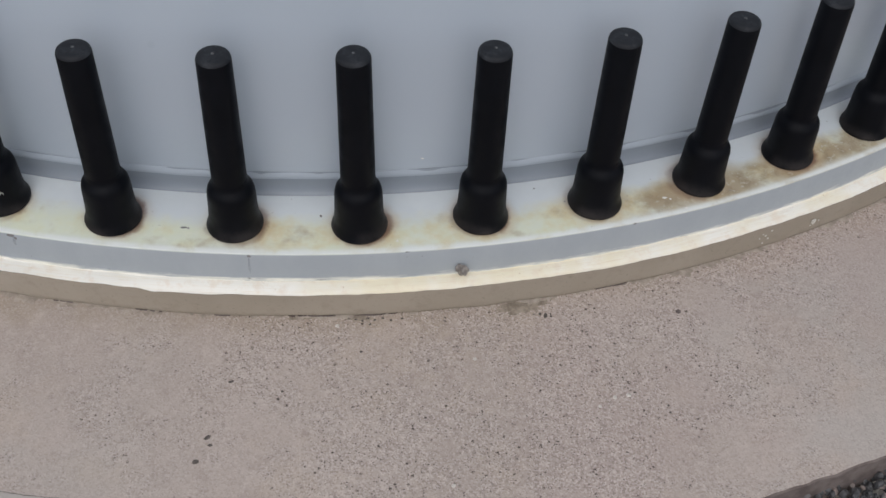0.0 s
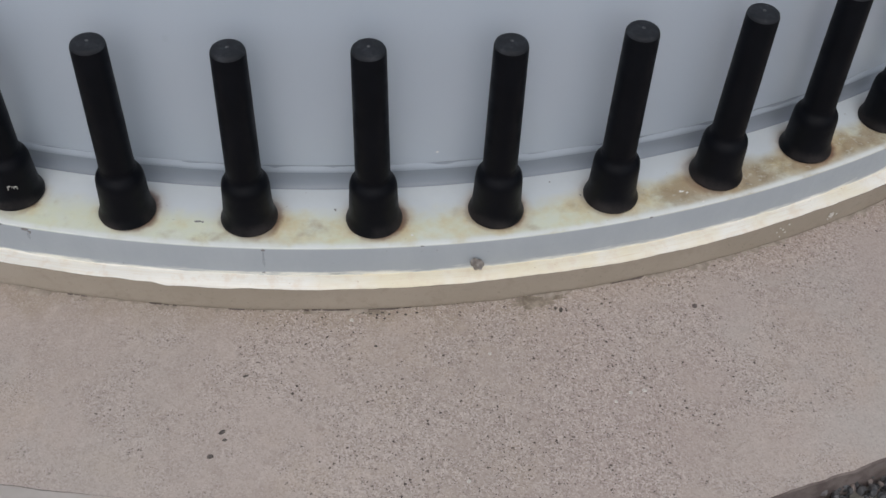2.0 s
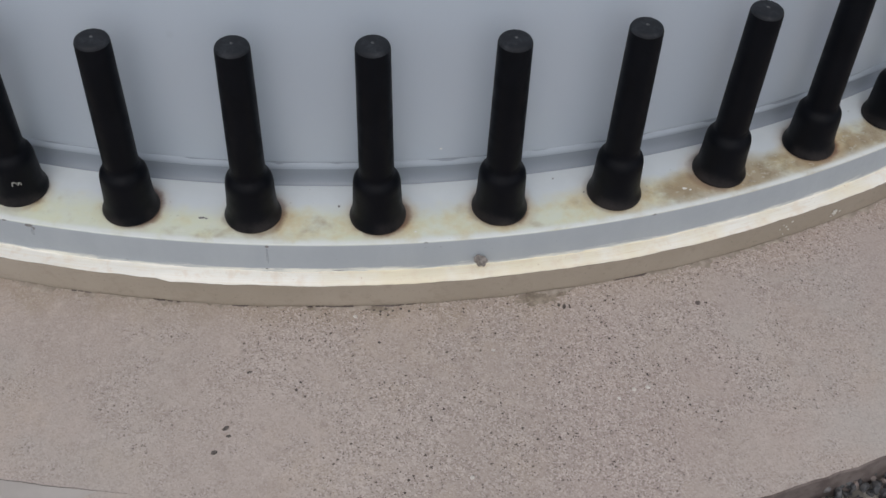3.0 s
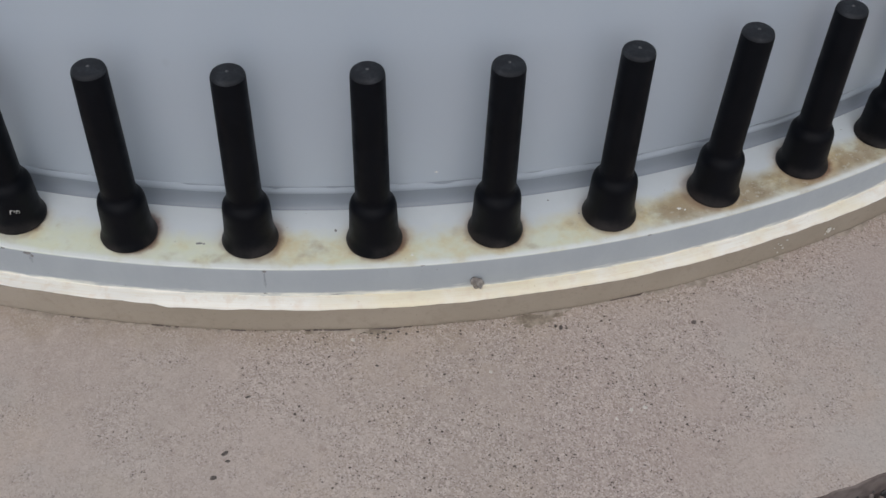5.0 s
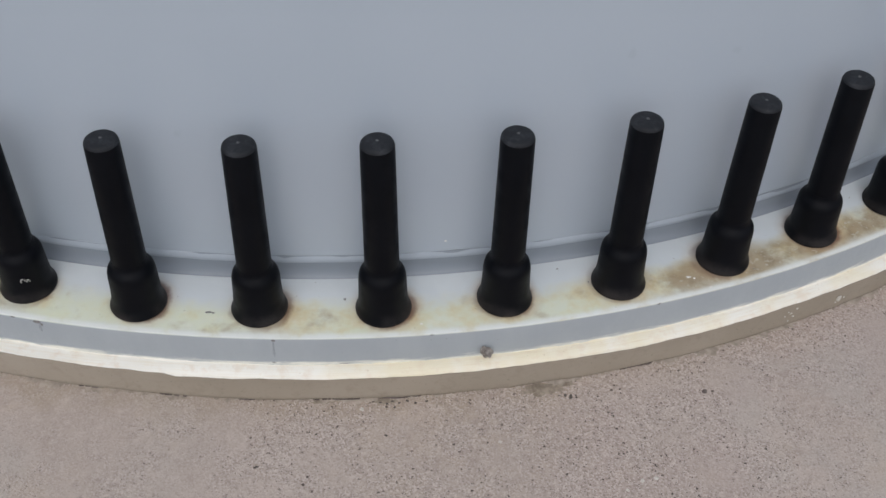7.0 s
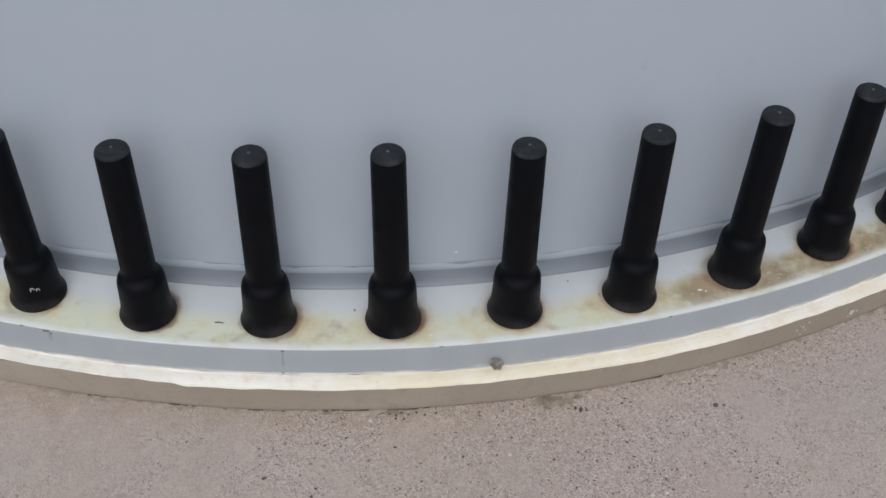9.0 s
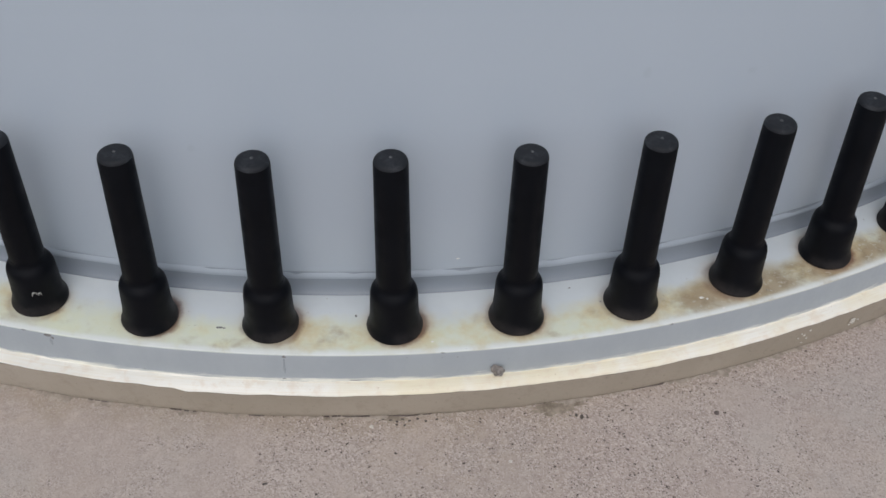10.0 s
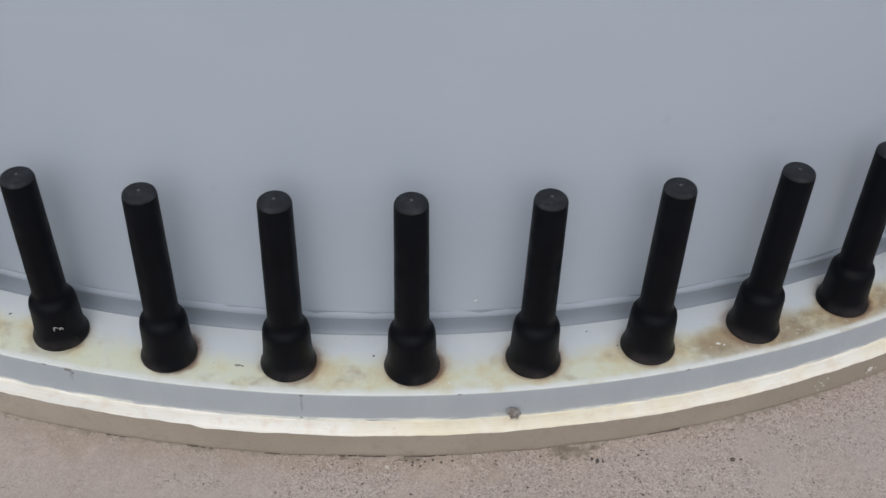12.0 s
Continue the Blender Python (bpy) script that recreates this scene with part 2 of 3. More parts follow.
def concrete(name="concrete", smooth=False):
    """Weathered cement skin worn to the sand: pale and dark grains, small open pores, smoother stretches."""
    m = Mat(name, 0.9, spec=0.25)
    k = 0.65 if smooth else 1.0
    cloud, mid = m.noise(2.2, 4, 0.6), m.noise(13, 5, 0.65)
    sand = m.noise(420, 3, 0.7)
    c = m.mix(m.ramp(cloud, 0.32, 0.68), (0.435, 0.373, 0.333), (0.508, 0.440, 0.395))
    c = m.mix(m.ramp(mid, 0.42, 0.68, 0, 0.5), c, (0.435, 0.380, 0.346))
    c = m.mix(m.ramp(m.noise(7, 5, 0.65), 0.50, 0.66, 0, 0.35), c, (0.515, 0.432, 0.352))
    c = m.mix(m.ramp(m.noise(27, 4, 0.65), 0.52, 0.70, 0, 0.5), c, (0.39, 0.325, 0.285))
    c = m.mix(m.ramp(m.noise(48, 4, 0.65), 0.50, 0.70, 0, 0.45), c, (0.565, 0.505, 0.46))
    x, y, z = m.xyz()
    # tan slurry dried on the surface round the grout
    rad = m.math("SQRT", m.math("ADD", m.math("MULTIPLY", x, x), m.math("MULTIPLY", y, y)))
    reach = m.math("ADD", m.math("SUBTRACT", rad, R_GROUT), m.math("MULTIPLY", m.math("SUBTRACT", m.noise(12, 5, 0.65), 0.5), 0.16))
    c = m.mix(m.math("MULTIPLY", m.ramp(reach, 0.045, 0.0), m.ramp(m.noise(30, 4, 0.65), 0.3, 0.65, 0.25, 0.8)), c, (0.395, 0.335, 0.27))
    grey = m.math("MULTIPLY", m.ramp(x, -0.15, -0.75), m.ramp(m.noise(4.0, 4, 0.6), 0.35, 0.6))
    c = m.mix(m.math("MULTIPLY", grey, 0.75), c, (0.425, 0.408, 0.378))
    pale = m.math("MULTIPLY", m.ramp(x, 0.42, 0.66), m.ramp(m.noise(5.0, 4, 0.6), 0.38, 0.62))
    c = m.mix(m.math("MULTIPLY", pale, 0.6), c, (0.47, 0.445, 0.415))
    c = m.mix(m.math("MULTIPLY", m.ramp(x, 0.15, 0.35), m.ramp(m.noise(3.1, 3, 0.55), 0.40, 0.62, 0, 0.5)), c, (0.455, 0.375, 0.345))
    worn = m.math("MULTIPLY", m.ramp(x, -0.60, 0.05, 0.40, 0.78), m.ramp(x, 0.95, 0.50, 0.35, 1.0))
    # one stretch worn down to open pores
    off = m.math("ADD", m.math("SUBTRACT", x, 0.37), m.math("MULTIPLY", m.math("SUBTRACT", m.noise(9, 4, 0.6), 0.5), 0.30))
    worn = m.math("ADD", worn, m.ramp(m.math("ABSOLUTE", off), 0.13, 0.03, 0.0, 0.65))
    near = m.math("ADD", m.math("SUBTRACT", rad, R_GROUT), m.math("MULTIPLY", m.math("SUBTRACT", m.noise(15, 4, 0.6), 0.5), 0.2))
    worn = m.math("ADD", worn, m.math("MULTIPLY", m.ramp(near, 0.10, 0.03, 0.0, 0.4), m.ramp(x, -0.15, 0.05)))
    wear = m.math("MULTIPLY", m.ramp(m.math("ADD", m.noise(6.5, 5, 0.65), m.math("MULTIPLY", mid, 0.4)), 0.54, 0.86, 0.32, 1.2), worn)
    wear = m.math("MULTIPLY", wear, k)

    def grains(scale):
        pick, dist = m.cells(scale, "Color"), m.cells(scale)
        sep = m.t.nodes.new("ShaderNodeSeparateColor")
        m.t.links.new(pick, sep.inputs[0])
        return sep.outputs, m.math("ADD", dist, m.math("MULTIPLY", m.math("SUBTRACT", sand, 0.5), 1.3))

    # sand: every grain its own tone
    rnd, _ = grains(420)
    c = m.mix(m.math("MULTIPLY", m.ramp(rnd[0], 0.40, 1.0), m.ramp(wear, 0, 1, 0.20, 0.72)), c, (0.25, 0.205, 0.182))
    c = m.mix(m.math("MULTIPLY", m.ramp(rnd[1], 0.50, 1.0), m.ramp(wear, 0, 1, 0.18, 0.72)), c, (0.64, 0.575, 0.53))
    # darker grit and open pores, uneven in size and outline
    spots = 0.0
    for scale, share, lo, hi, depth in ((260, 0.76, 0.10, 0.36, 0.95), (150, 0.80, 0.08, 0.33, 0.98), (70, 0.93, 0.04, 0.17, 0.9)):
        rnd, dist = grains(scale)
        size = m.ramp(rnd[1], 0.0, 1.0, lo, hi)
        inside = m.ramp(m.math("SUBTRACT", size, dist), -0.02, 0.07)
        dark = m.math("MULTIPLY", m.math("MULTIPLY", inside, m.ramp(rnd[0], share, share + 0.08)), m.ramp(wear, 0.1, 0.75))
        c = m.mix(m.math("MULTIPLY", dark, depth), c, (0.085, 0.068, 0.06))
        spots = m.math("ADD", spots, dark)
        if scale == 130:
            pale = m.math("MULTIPLY", m.math("MULTIPLY", inside, m.math("LESS_THAN", rnd[0], 0.09)), m.ramp(wear, 0.1, 0.6))
            c = m.mix(m.math("MULTIPLY", pale, 0.7), c, (0.66, 0.61, 0.56))
    m.color(m.mix(1.0, c, (0.955, 0.945, 0.945), "MULTIPLY"))
    h = m.math("SUBTRACT", m.math("MULTIPLY", sand, 0.35 * k), m.math("MULTIPLY", spots, 0.6))
    return m.bump(h, 0.75, 0.0018).bump(mid, 0.2, 0.004).m


def cap_plastic():
    m = Mat("cap_plastic", 0.42, spec=0.11)
    c = m.mix(m.ramp(m.noise(12, 3), 0.4, 0.7), (0.0020, 0.0025, 0.0044), (0.0032, 0.0038, 0.0062))
    x, y, z = m.xyz()
    dust = m.math("MULTIPLY", m.ramp(m.math("ADD", z, m.math("MULTIPLY", m.noise(40, 4, 0.7), 0.03)), 0.045, 0.016), m.ramp(m.noise(18, 3), 0.35, 0.65))
    c = m.mix(m.math("MULTIPLY", dust, 0.6), c, (0.046, 0.040, 0.039))
    m.color(c).rough(m.ramp(m.noise(35, 3), 0.3, 0.7, 0.40, 0.56))
    return m.bump(m.noise(300, 2), 0.06, 0.0005).m


def cap_end():
    m = Mat("dusty_skylit_cap_end", 0.6, spec=0.25)
    dust = m.noise(70, 4, 0.6)
    # greyer than the tube: dust, and sky reflection put into the colour
    c = m.mix(m.ramp(dust, 0.4, 0.7), (0.0125, 0.0145, 0.0185), (0.030, 0.0340, 0.041))
    return m.color(c).bump(m.noise(260, 3), 0.15, 0.0006).m


def plain(name, a, b, scale=40.0, rough=0.8, bump=0.3, dist=0.002):
    m = Mat(name, rough, spec=0.3)
    n = m.noise(scale, 4, 0.6)
    return m.color(m.mix(m.ramp(n, 0.35, 0.65), a, b)).bump(n, bump, dist).m


def gravel_stone():
    m = Mat("gravel_stone", 0.75, spec=0.35)
    g = m.t.nodes.new("ShaderNodeNewGeometry").outputs["Random Per Island"]
    c = m.mix(g, (0.035, 0.037, 0.042), (0.13, 0.131, 0.136))
    c = m.mix(m.ramp(g, 0.90, 0.93, 0, 0.7), c, (0.26, 0.20, 0.175))
    c = m.mix(m.ramp(m.noise(90, 4), 0.4, 0.7, 0, 0.5), c, (0.13, 0.125, 0.125))
    return m.color(c).bump(m.noise(200, 3), 0.3, 0.001).m


# unseen ground past the dark stones, pale so that it brightens the shell
def bounce_gravel():
    m = Mat("bounce_gravel", 0.95, spec=0.25)
    stone = m.cells(38, "Color")
    sep = m.t.nodes.new("ShaderNodeSeparateColor")
    m.t.links.new(stone, sep.inputs[0])
    c = m.mix(sep.outputs[0], (0.25, 0.235, 0.21), (0.46, 0.435, 0.395))
    c = m.mix(m.ramp(m.noise(1.2, 4), 0.4, 0.7, 0, 0.4), c, (0.30, 0.28, 0.24))
    return m.color(c).bump(m.cells(38), 0.8, 0.012).m


SHELL, FLANGE, SEAL, GROUT = shell_paint(), flange_paint(), sealant(), grout()
# shell paint at 0.6: the neck's shade and cap reflections are put into its colour
NECK = shell_paint("neck_paint_shaded", 0.60, 0.45, 0.0, 0.0)
BEAD = shell_paint("bead_paint", 0.90, 0.5, 0.0, 0.0)
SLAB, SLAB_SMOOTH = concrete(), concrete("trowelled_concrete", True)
CAP, CAP_END = cap_plastic(), cap_end()
GRAVEL = gravel_stone()
NUB = plain("worn_nub", (0.04, 0.042, 0.046), (0.15, 0.15, 0.16), 260, 0.6)
EARTH = bounce_gravel()
SPILL = plain("thin_grout_spill", (0.30, 0.262, 0.222), (0.44, 0.385, 0.335), 60, 0.9, 0.3, 0.002)
SMEAR = plain("brown_grout_smear", (0.21, 0.178, 0.142), (0.34, 0.292, 0.240), 70, 0.9, 0.4, 0.002)
DARK_CHIP = plain("dark_chip", (0.075, 0.066, 0.06), (0.15, 0.13, 0.12), 300)
PALE_STONE = plain("pale_stone", (0.50, 0.47, 0.43), (0.66, 0.63, 0.59), 300, 0.8)
SPLASH = plain("paint_splash", (0.42, 0.40, 0.365), (0.70, 0.68, 0.63), 240, 0.8)
WHITE_FLAKE = plain("white_flake", (0.66, 0.65, 0.62), (0.78, 0.77, 0.74), 300, 0.7)
SKIM = plain("cement_skim", (0.41, 0.378, 0.352), (0.465, 0.43, 0.405), 12, 0.85, 0.15, 0.001)
MUDDY_SHADED = plain("soiled_shaded_concrete", (0.112, 0.089, 0.084), (0.185, 0.155, 0.146), 26, 0.9, 0.4, 0.003)
DIRT = plain("dried_mud", (0.17, 0.155, 0.145), (0.30, 0.28, 0.265), 160, 0.95, 0.5, 0.002)
FAINT = plain("faint_streak", (0.26, 0.284, 0.308), (0.315, 0.345, 0.373), 90, 0.6, 0.0)
STAIN = plain("dark_stain", (0.13, 0.125, 0.12), (0.25, 0.25, 0.25), 200)


# ---------------------------------------------------------------- mesh helpers
def mesh_object(name, bm, material, smooth=True, sharp=38):
    bmesh.ops.recalc_face_normals(bm, faces=bm.faces)
    data = bpy.data.meshes.new(name)
    bm.to_mesh(data)
    bm.free()
    data.materials.append(material)
    if smooth:
        data.shade_smooth()
        data.set_sharp_from_angle(angle=radians(sharp))
    return new(name, data)


def part(name, bm, material, parent, label="", smooth=True, sharp=38):
    ob = mesh_object(name, bm, material, smooth, sharp)
    ob.parent = parent
    if label:
        tagged(ob, label)
    return ob


def lathe(profile, segments, shape=None, closed=True, bm=None):
    """Turn a profile of (r, z) round the z axis. shape(k, angle, r, z) may move a point."""
    bm = bm or bmesh.new()
    rings = []
    for s in range(segments):
        a = 2 * math.pi * s / segments
        ring = []
        for k, (r, z) in enumerate(profile):
            if shape:
                r, z = shape(k, a, r, z)
            ring.append(bm.verts.new((r * math.cos(a), r * math.sin(a), z)))
        rings.append(ring)
    n = len(profile)
    for s in range(segments):
        p, q = rings[s], rings[(s + 1) % segments]
        for k in range(n if closed else n - 1):
            j = (k + 1) % n
            bm.faces.new((p[k], q[k], q[j], p[j]))
    return bm


def solid_turn(profile, segments):
    """Turn an open profile that begins and ends near the axis, and close both ends."""
    bm = lathe(profile, segments, closed=False)
    bm.verts.ensure_lookup_table()
    n = len(profile)
    bm.faces.new([bm.verts[s * n] for s in range(segments)])
    bm.faces.new([bm.verts[s * n + n - 1] for s in reversed(range(segments))])
    return bm


def wave(a, freq, seed, octaves=3):
    p = Vector((math.cos(a) * freq, math.sin(a) * freq, seed))
    return noise.fractal(p, 0.7, 2.0, octaves)


def lump(size, seed, subdiv=2, rough=0.25):
    """An irregular pebble, size = (x, y, z) full widths."""
    bm = bmesh.new()
    bmesh.ops.create_icosphere(bm, subdivisions=subdiv, radius=0.5)
    for v in bm.verts:
        v.co *= 1 + rough * noise.noise(v.co * 2.6 + Vector((seed * 3.1, seed, -seed)))
        v.co = Vector((v.co.x * size[0], v.co.y * size[1], v.co.z * size[2]))
    return bm


def flake(width, height, thick, seed, points=11):
    """A thin irregular patch in the local xz plane, its face towards -y."""
    bm = bmesh.new()
    rim = []
    for k in range(points):
        a = 2 * math.pi * k / points
        s = 0.5 * (0.75 + 0.5 * noise.noise((math.cos(a) * 1.7 + seed, math.sin(a) * 1.7, seed * 2.3))
                   + (0.35 * noise.noise((math.cos(a) * 6 + seed, math.sin(a) * 6, seed)) if points > 11 else 0))
        rim.append((math.cos(a) * width * s, math.sin(a) * height * s))
    front = [bm.verts.new((x * 0.85, -thick, z * 0.85)) for x, z in rim]
    back = [bm.verts.new((x, thick * 0.5, z)) for x, z in rim]
    bm.faces.new(front)
    bm.faces.new(list(reversed(back)))
    for k in range(points):
        j = (k + 1) % points
        bm.faces.new((front[k], back[k], back[j], front[j]))
    return bm


def at_rim(x, r):
    """The point of the front half circle of radius r round the tower at that x, and its turn in degrees."""
    a = math.asin(x / r)
    return Vector((x, RB - r * math.cos(a), 0)), math.degrees(a)


# ---------------------------------------------------------------- the tower with its base flange
tower = new("turbine_tower")
tower.location = AXIS
tagged(tower, "light grey painted steel tower standing on its bolted base flange", "tower")
TOP = 9.0
part("shell", lathe([(R_SHELL, Z0 + 0.047), (R_SHELL - 0.02, TOP), (R_SHELL - 0.045, TOP), (R_SHELL - 0.028, Z0 + 0.047)], 272), SHELL, tower,
     "smooth light grey painted steel shell")
part("top_plate", solid_turn([(0.02, TOP + 0.001), (R_SHELL - 0.046, TOP + 0.001), (R_SHELL - 0.046, TOP - 0.03), (0.02, TOP - 0.03)], 136), SHELL, tower)
R_NECK = RB - 0.0690


def neck_shape(k, a, r, z):
    return r + 0.0004 * wave(a, 12, 2.0), z


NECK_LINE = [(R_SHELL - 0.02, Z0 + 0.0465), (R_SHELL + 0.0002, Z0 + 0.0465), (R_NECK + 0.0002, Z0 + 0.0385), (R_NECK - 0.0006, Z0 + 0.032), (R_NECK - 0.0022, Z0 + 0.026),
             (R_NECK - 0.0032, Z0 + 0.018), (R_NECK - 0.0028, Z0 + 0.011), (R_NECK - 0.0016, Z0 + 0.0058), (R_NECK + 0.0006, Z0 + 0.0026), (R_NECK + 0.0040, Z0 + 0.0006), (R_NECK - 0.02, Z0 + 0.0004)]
part("flange_neck", lathe(NECK_LINE, 544, neck_shape), NECK, tower, "concave neck above the flange, its grey darkened to stand for shade")


def bead_shape(k, a, r, z):
    w = 0.0013 * wave(a, 22, 5.0) + 0.0007 * wave(a, 60, 8.0, 2)
    return r + 0.3 * w, z + w


part("weld_bead", lathe([(R_SHELL - 0.001, Z0 + 0.0470), (R_SHELL + 0.0008, Z0 + 0.0452), (R_SHELL + 0.0020, Z0 + 0.0425), (R_NECK + 0.0008, Z0 + 0.0395), (R_NECK + 0.0009, Z0 + 0.0365), (R_NECK - 0.0004, Z0 + 0.0335), (R_NECK - 0.002, Z0 + 0.0330)],
     816, bead_shape), BEAD, tower, "pale painted weld bead")
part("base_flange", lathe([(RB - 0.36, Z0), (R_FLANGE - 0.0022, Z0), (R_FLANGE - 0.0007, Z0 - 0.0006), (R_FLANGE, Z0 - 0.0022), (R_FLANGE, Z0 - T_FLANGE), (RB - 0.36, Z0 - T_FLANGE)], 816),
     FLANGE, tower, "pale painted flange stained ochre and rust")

# ---------------------------------------------------------------- bedding under the flange
def lap(x, lo, hi):
    t = min(1.0, max(0.0, (x - lo) / (hi - lo)))
    return t * t * (3 - 2 * t)


def seal_droop(a):
    """How far the lower edge of the sealant hangs down at that angle."""
    w = wave(a, 7, 1.0, 4) * 0.0030 + wave(a, 45, 4.0, 3) * 0.0014
    if math.sin(a) < 0:
        x = R_GROUT * math.cos(a)
        w += 0.0045 * lap(x, -0.350, -0.325) - 0.002 - 0.002 * lap(x, 0.45, 0.75)   # a thicker lap begins here
    return w


def seal_shape(k, a, r, z):
    w = seal_droop(a)
    if k in (3, 4):
        return r + 0.0012 * wave(a, 50, 6.0), z - w
    if k == 2:
        return r + 0.0015 * wave(a, 40, 9.0), z - 0.3 * w
    if k == 1:
        return r + 0.0005 * wave(a, 50, 6.0), z + 0.0025 * wave(a, 18, 7.0, 4)
    return r, z


def rim_smear_shape(k, a, r, z):
    if k in (1, 2):
        return r, z + 0.0034 * wave(a, 22, 41.0, 5) + 0.0018 * wave(a, 120, 42.0, 3)
    return r, z


seal = new("sealant_band")
seal.location = AXIS
part("bead", lathe([(R_FLANGE - 0.03, Z0 - T_FLANGE - 0.0004), (R_FLANGE + 0.0012, Z0 - T_FLANGE + 0.001), (R_GROUT - 0.0004, Z_GROUT + 0.0036), (R_GROUT + 0.0012, Z_GROUT + 0.0012),
     (R_GROUT - 0.012, Z_GROUT - 0.003)], 2448, seal_shape), SEAL, seal, sharp=75)
part("rim_smear", lathe([(R_FLANGE + 0.0014, Z0 - T_FLANGE - 0.001), (R_FLANGE + 0.0007, Z0 - T_FLANGE + 0.0008), (R_FLANGE - 0.0004, Z0 - T_FLANGE + 0.0018), (R_FLANGE - 0.001, Z0 - T_FLANGE - 0.001)],
     4896, rim_smear_shape), SEAL, seal, "ragged cream smear on the flange rim", sharp=75)
tagged(seal, "cream sealant smeared along the joint below the flange", "sealant")


def grout_shape(k, a, r, z):
    side = 0.0012 * wave(a, 14, 11.0)
    if k == 4:
        return r + side + 0.0025 * wave(a, 60, 12.0, 2), z
    if k in (2, 3):
        return r + side, z + 0.0015 * wave(a, 60, 13.0, 2)
    if k in (0, 1):
        return r + (side if k else 0), z - seal_droop(a) - 0.0028
    return r, z


grout_ring = new("grout_ring")
grout_ring.location = AXIS
part("grout_body", lathe([(R_GROUT - 0.05, Z_GROUT + 0.002), (R_GROUT, Z_GROUT + 0.002), (R_GROUT - 0.0043, Z_SLAB + 0.012), (R_GROUT - 0.005, Z_SLAB + 0.004), (R_GROUT - 0.009, Z_SLAB - 0.001),
     (R_GROUT - 0.05, Z_SLAB - 0.001)], 1632, grout_shape), GROUT, grout_ring, sharp=70)
tagged(grout_ring, "brownish grey grout ring under the flange on the concrete", "grout")


def skim_shape(k, a, r, z):
    w = 0.8 * wave(a, 15, 14.0, 3) + 0.45 * wave(a, 80, 15.0, 3) + 0.35 * wave(a, 260, 16.0, 2)
    reach = 0.020 * max(-0.2, w + 0.02)
    if k == 1:
        return r + reach, z - (0.004 if reach < 0 else 0) + 0.0012 * wave(a, 300, 18.0, 2)
    if k == 2:
        return r + reach + 0.002, z - 0.002
    return r, z


part("spill", lathe([(R_GROUT - 0.03, Z_SLAB + 0.0018), (R_GROUT - 0.008, Z_SLAB + 0.0010), (R_GROUT - 0.008, Z_SLAB - 0.001), (R_GROUT - 0.03, Z_SLAB - 0.001)], 6120, skim_shape), SPILL, grout_ring,
     "thin ragged spill of grout on the concrete")

# ---------------------------------------------------------------- concrete plinth and ground
def edge_wander(a):
    bulge = math.exp(-((R_SLAB * math.cos(a) - 0.52) / 0.10) ** 2) if math.sin(a) < 0 else 0.0
    return 0.0035 * wave(a, 24, 21.0, 4) + 0.0022 * wave(a, 55, 25.0, 2) + 0.006 * bulge


def slab_shape(k, a, r, z):
    if k in (2, 3):
        return r + edge_wander(a), z + 0.001 * wave(a, 30, 22.0)
    if k in (4, 5):
        return r + 0.003 * wave(a, 16, 23.0), z
    return r, z


plinth = tagged(new("concrete_plinth"), "round weathered concrete plinth with chipped edge under the tower", "plinth", kind="structure")
plinth.location = AXIS
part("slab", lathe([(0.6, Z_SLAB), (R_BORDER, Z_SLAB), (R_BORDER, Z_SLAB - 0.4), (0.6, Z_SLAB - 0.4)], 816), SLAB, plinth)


def border_shape(k, a, r, z):
    if k == 0:
        return r + 0.0005 * max(-0.4, wave(a, 30, 31.0)), z
    return slab_shape(k, a, r, z)


def face_shape(k, a, r, z):
    chip = edge_wander(a)
    return r + (chip if k in (0, 1) else 0.003 * wave(a, 16, 23.0) if k == 2 else 0), z + (0.002 * min(0.0, wave(a, 40, 24.0, 4)) if k == 1 else 0)


part("border", lathe([(R_BORDER, Z_SLAB - 0.0003), (R_BORDER + 0.02, Z_SLAB - 0.0006), (R_SLAB - 0.002, Z_SLAB - 0.001), (R_SLAB - 0.002, Z_SLAB - 0.002), (R_SLAB - 0.004, Z_SLAB - 0.05),
     (R_SLAB - 0.002, Z_SLAB - 0.4), (R_BORDER, Z_SLAB - 0.4)], 1632, border_shape), SLAB_SMOOTH, plinth, "smoother trowelled concrete border")
# dark brown face: soil splash, with the shade of the side painted in as well
part("edge_face", lathe([(R_SLAB - 0.003, Z_SLAB - 0.0016), (R_SLAB + 0.0005, Z_SLAB - 0.0045), (R_SLAB + 0.004, Z_SLAB - 0.05), (R_SLAB + 0.004, Z_SLAB - 0.3), (R_SLAB - 0.02, Z_SLAB - 0.3)], 1632, face_shape),
     MUDDY_SHADED, plinth, "brown vertical edge of the plinth, soil-stained and darkened for shade")

def patch(name, a0, a1, inner, outer, thick, wander, material, label):
    """A thin ragged sheet on the plinth between two angles and two radii."""
    n = 160
    bm = bmesh.new()
    rows = []
    for s in range(n + 1):
        t = s / n
        a = radians(a0 + (a1 - a0) * t)
        fade = min(1.0, 10 * t, 10 * (1 - t))
        r0 = inner + wander * wave(a, 55, 51.0, 3)
        r1 = r0 + (outer - inner) * fade
        z = Z_SLAB + thick
        rows.append([bm.verts.new((r * math.cos(a), r * math.sin(a), h)) for r, h in ((r0, Z_SLAB - 0.002), (r0, z), (max(r0 + 0.0002, r1), z), (max(r0 + 0.0002, r1), Z_SLAB - 0.002))])
    for p, q in zip(rows, rows[1:]):
        for k in range(3):
            bm.faces.new((p[k], q[k], q[k + 1], p[k + 1]))
    return part(name, bm, material, plinth, label)


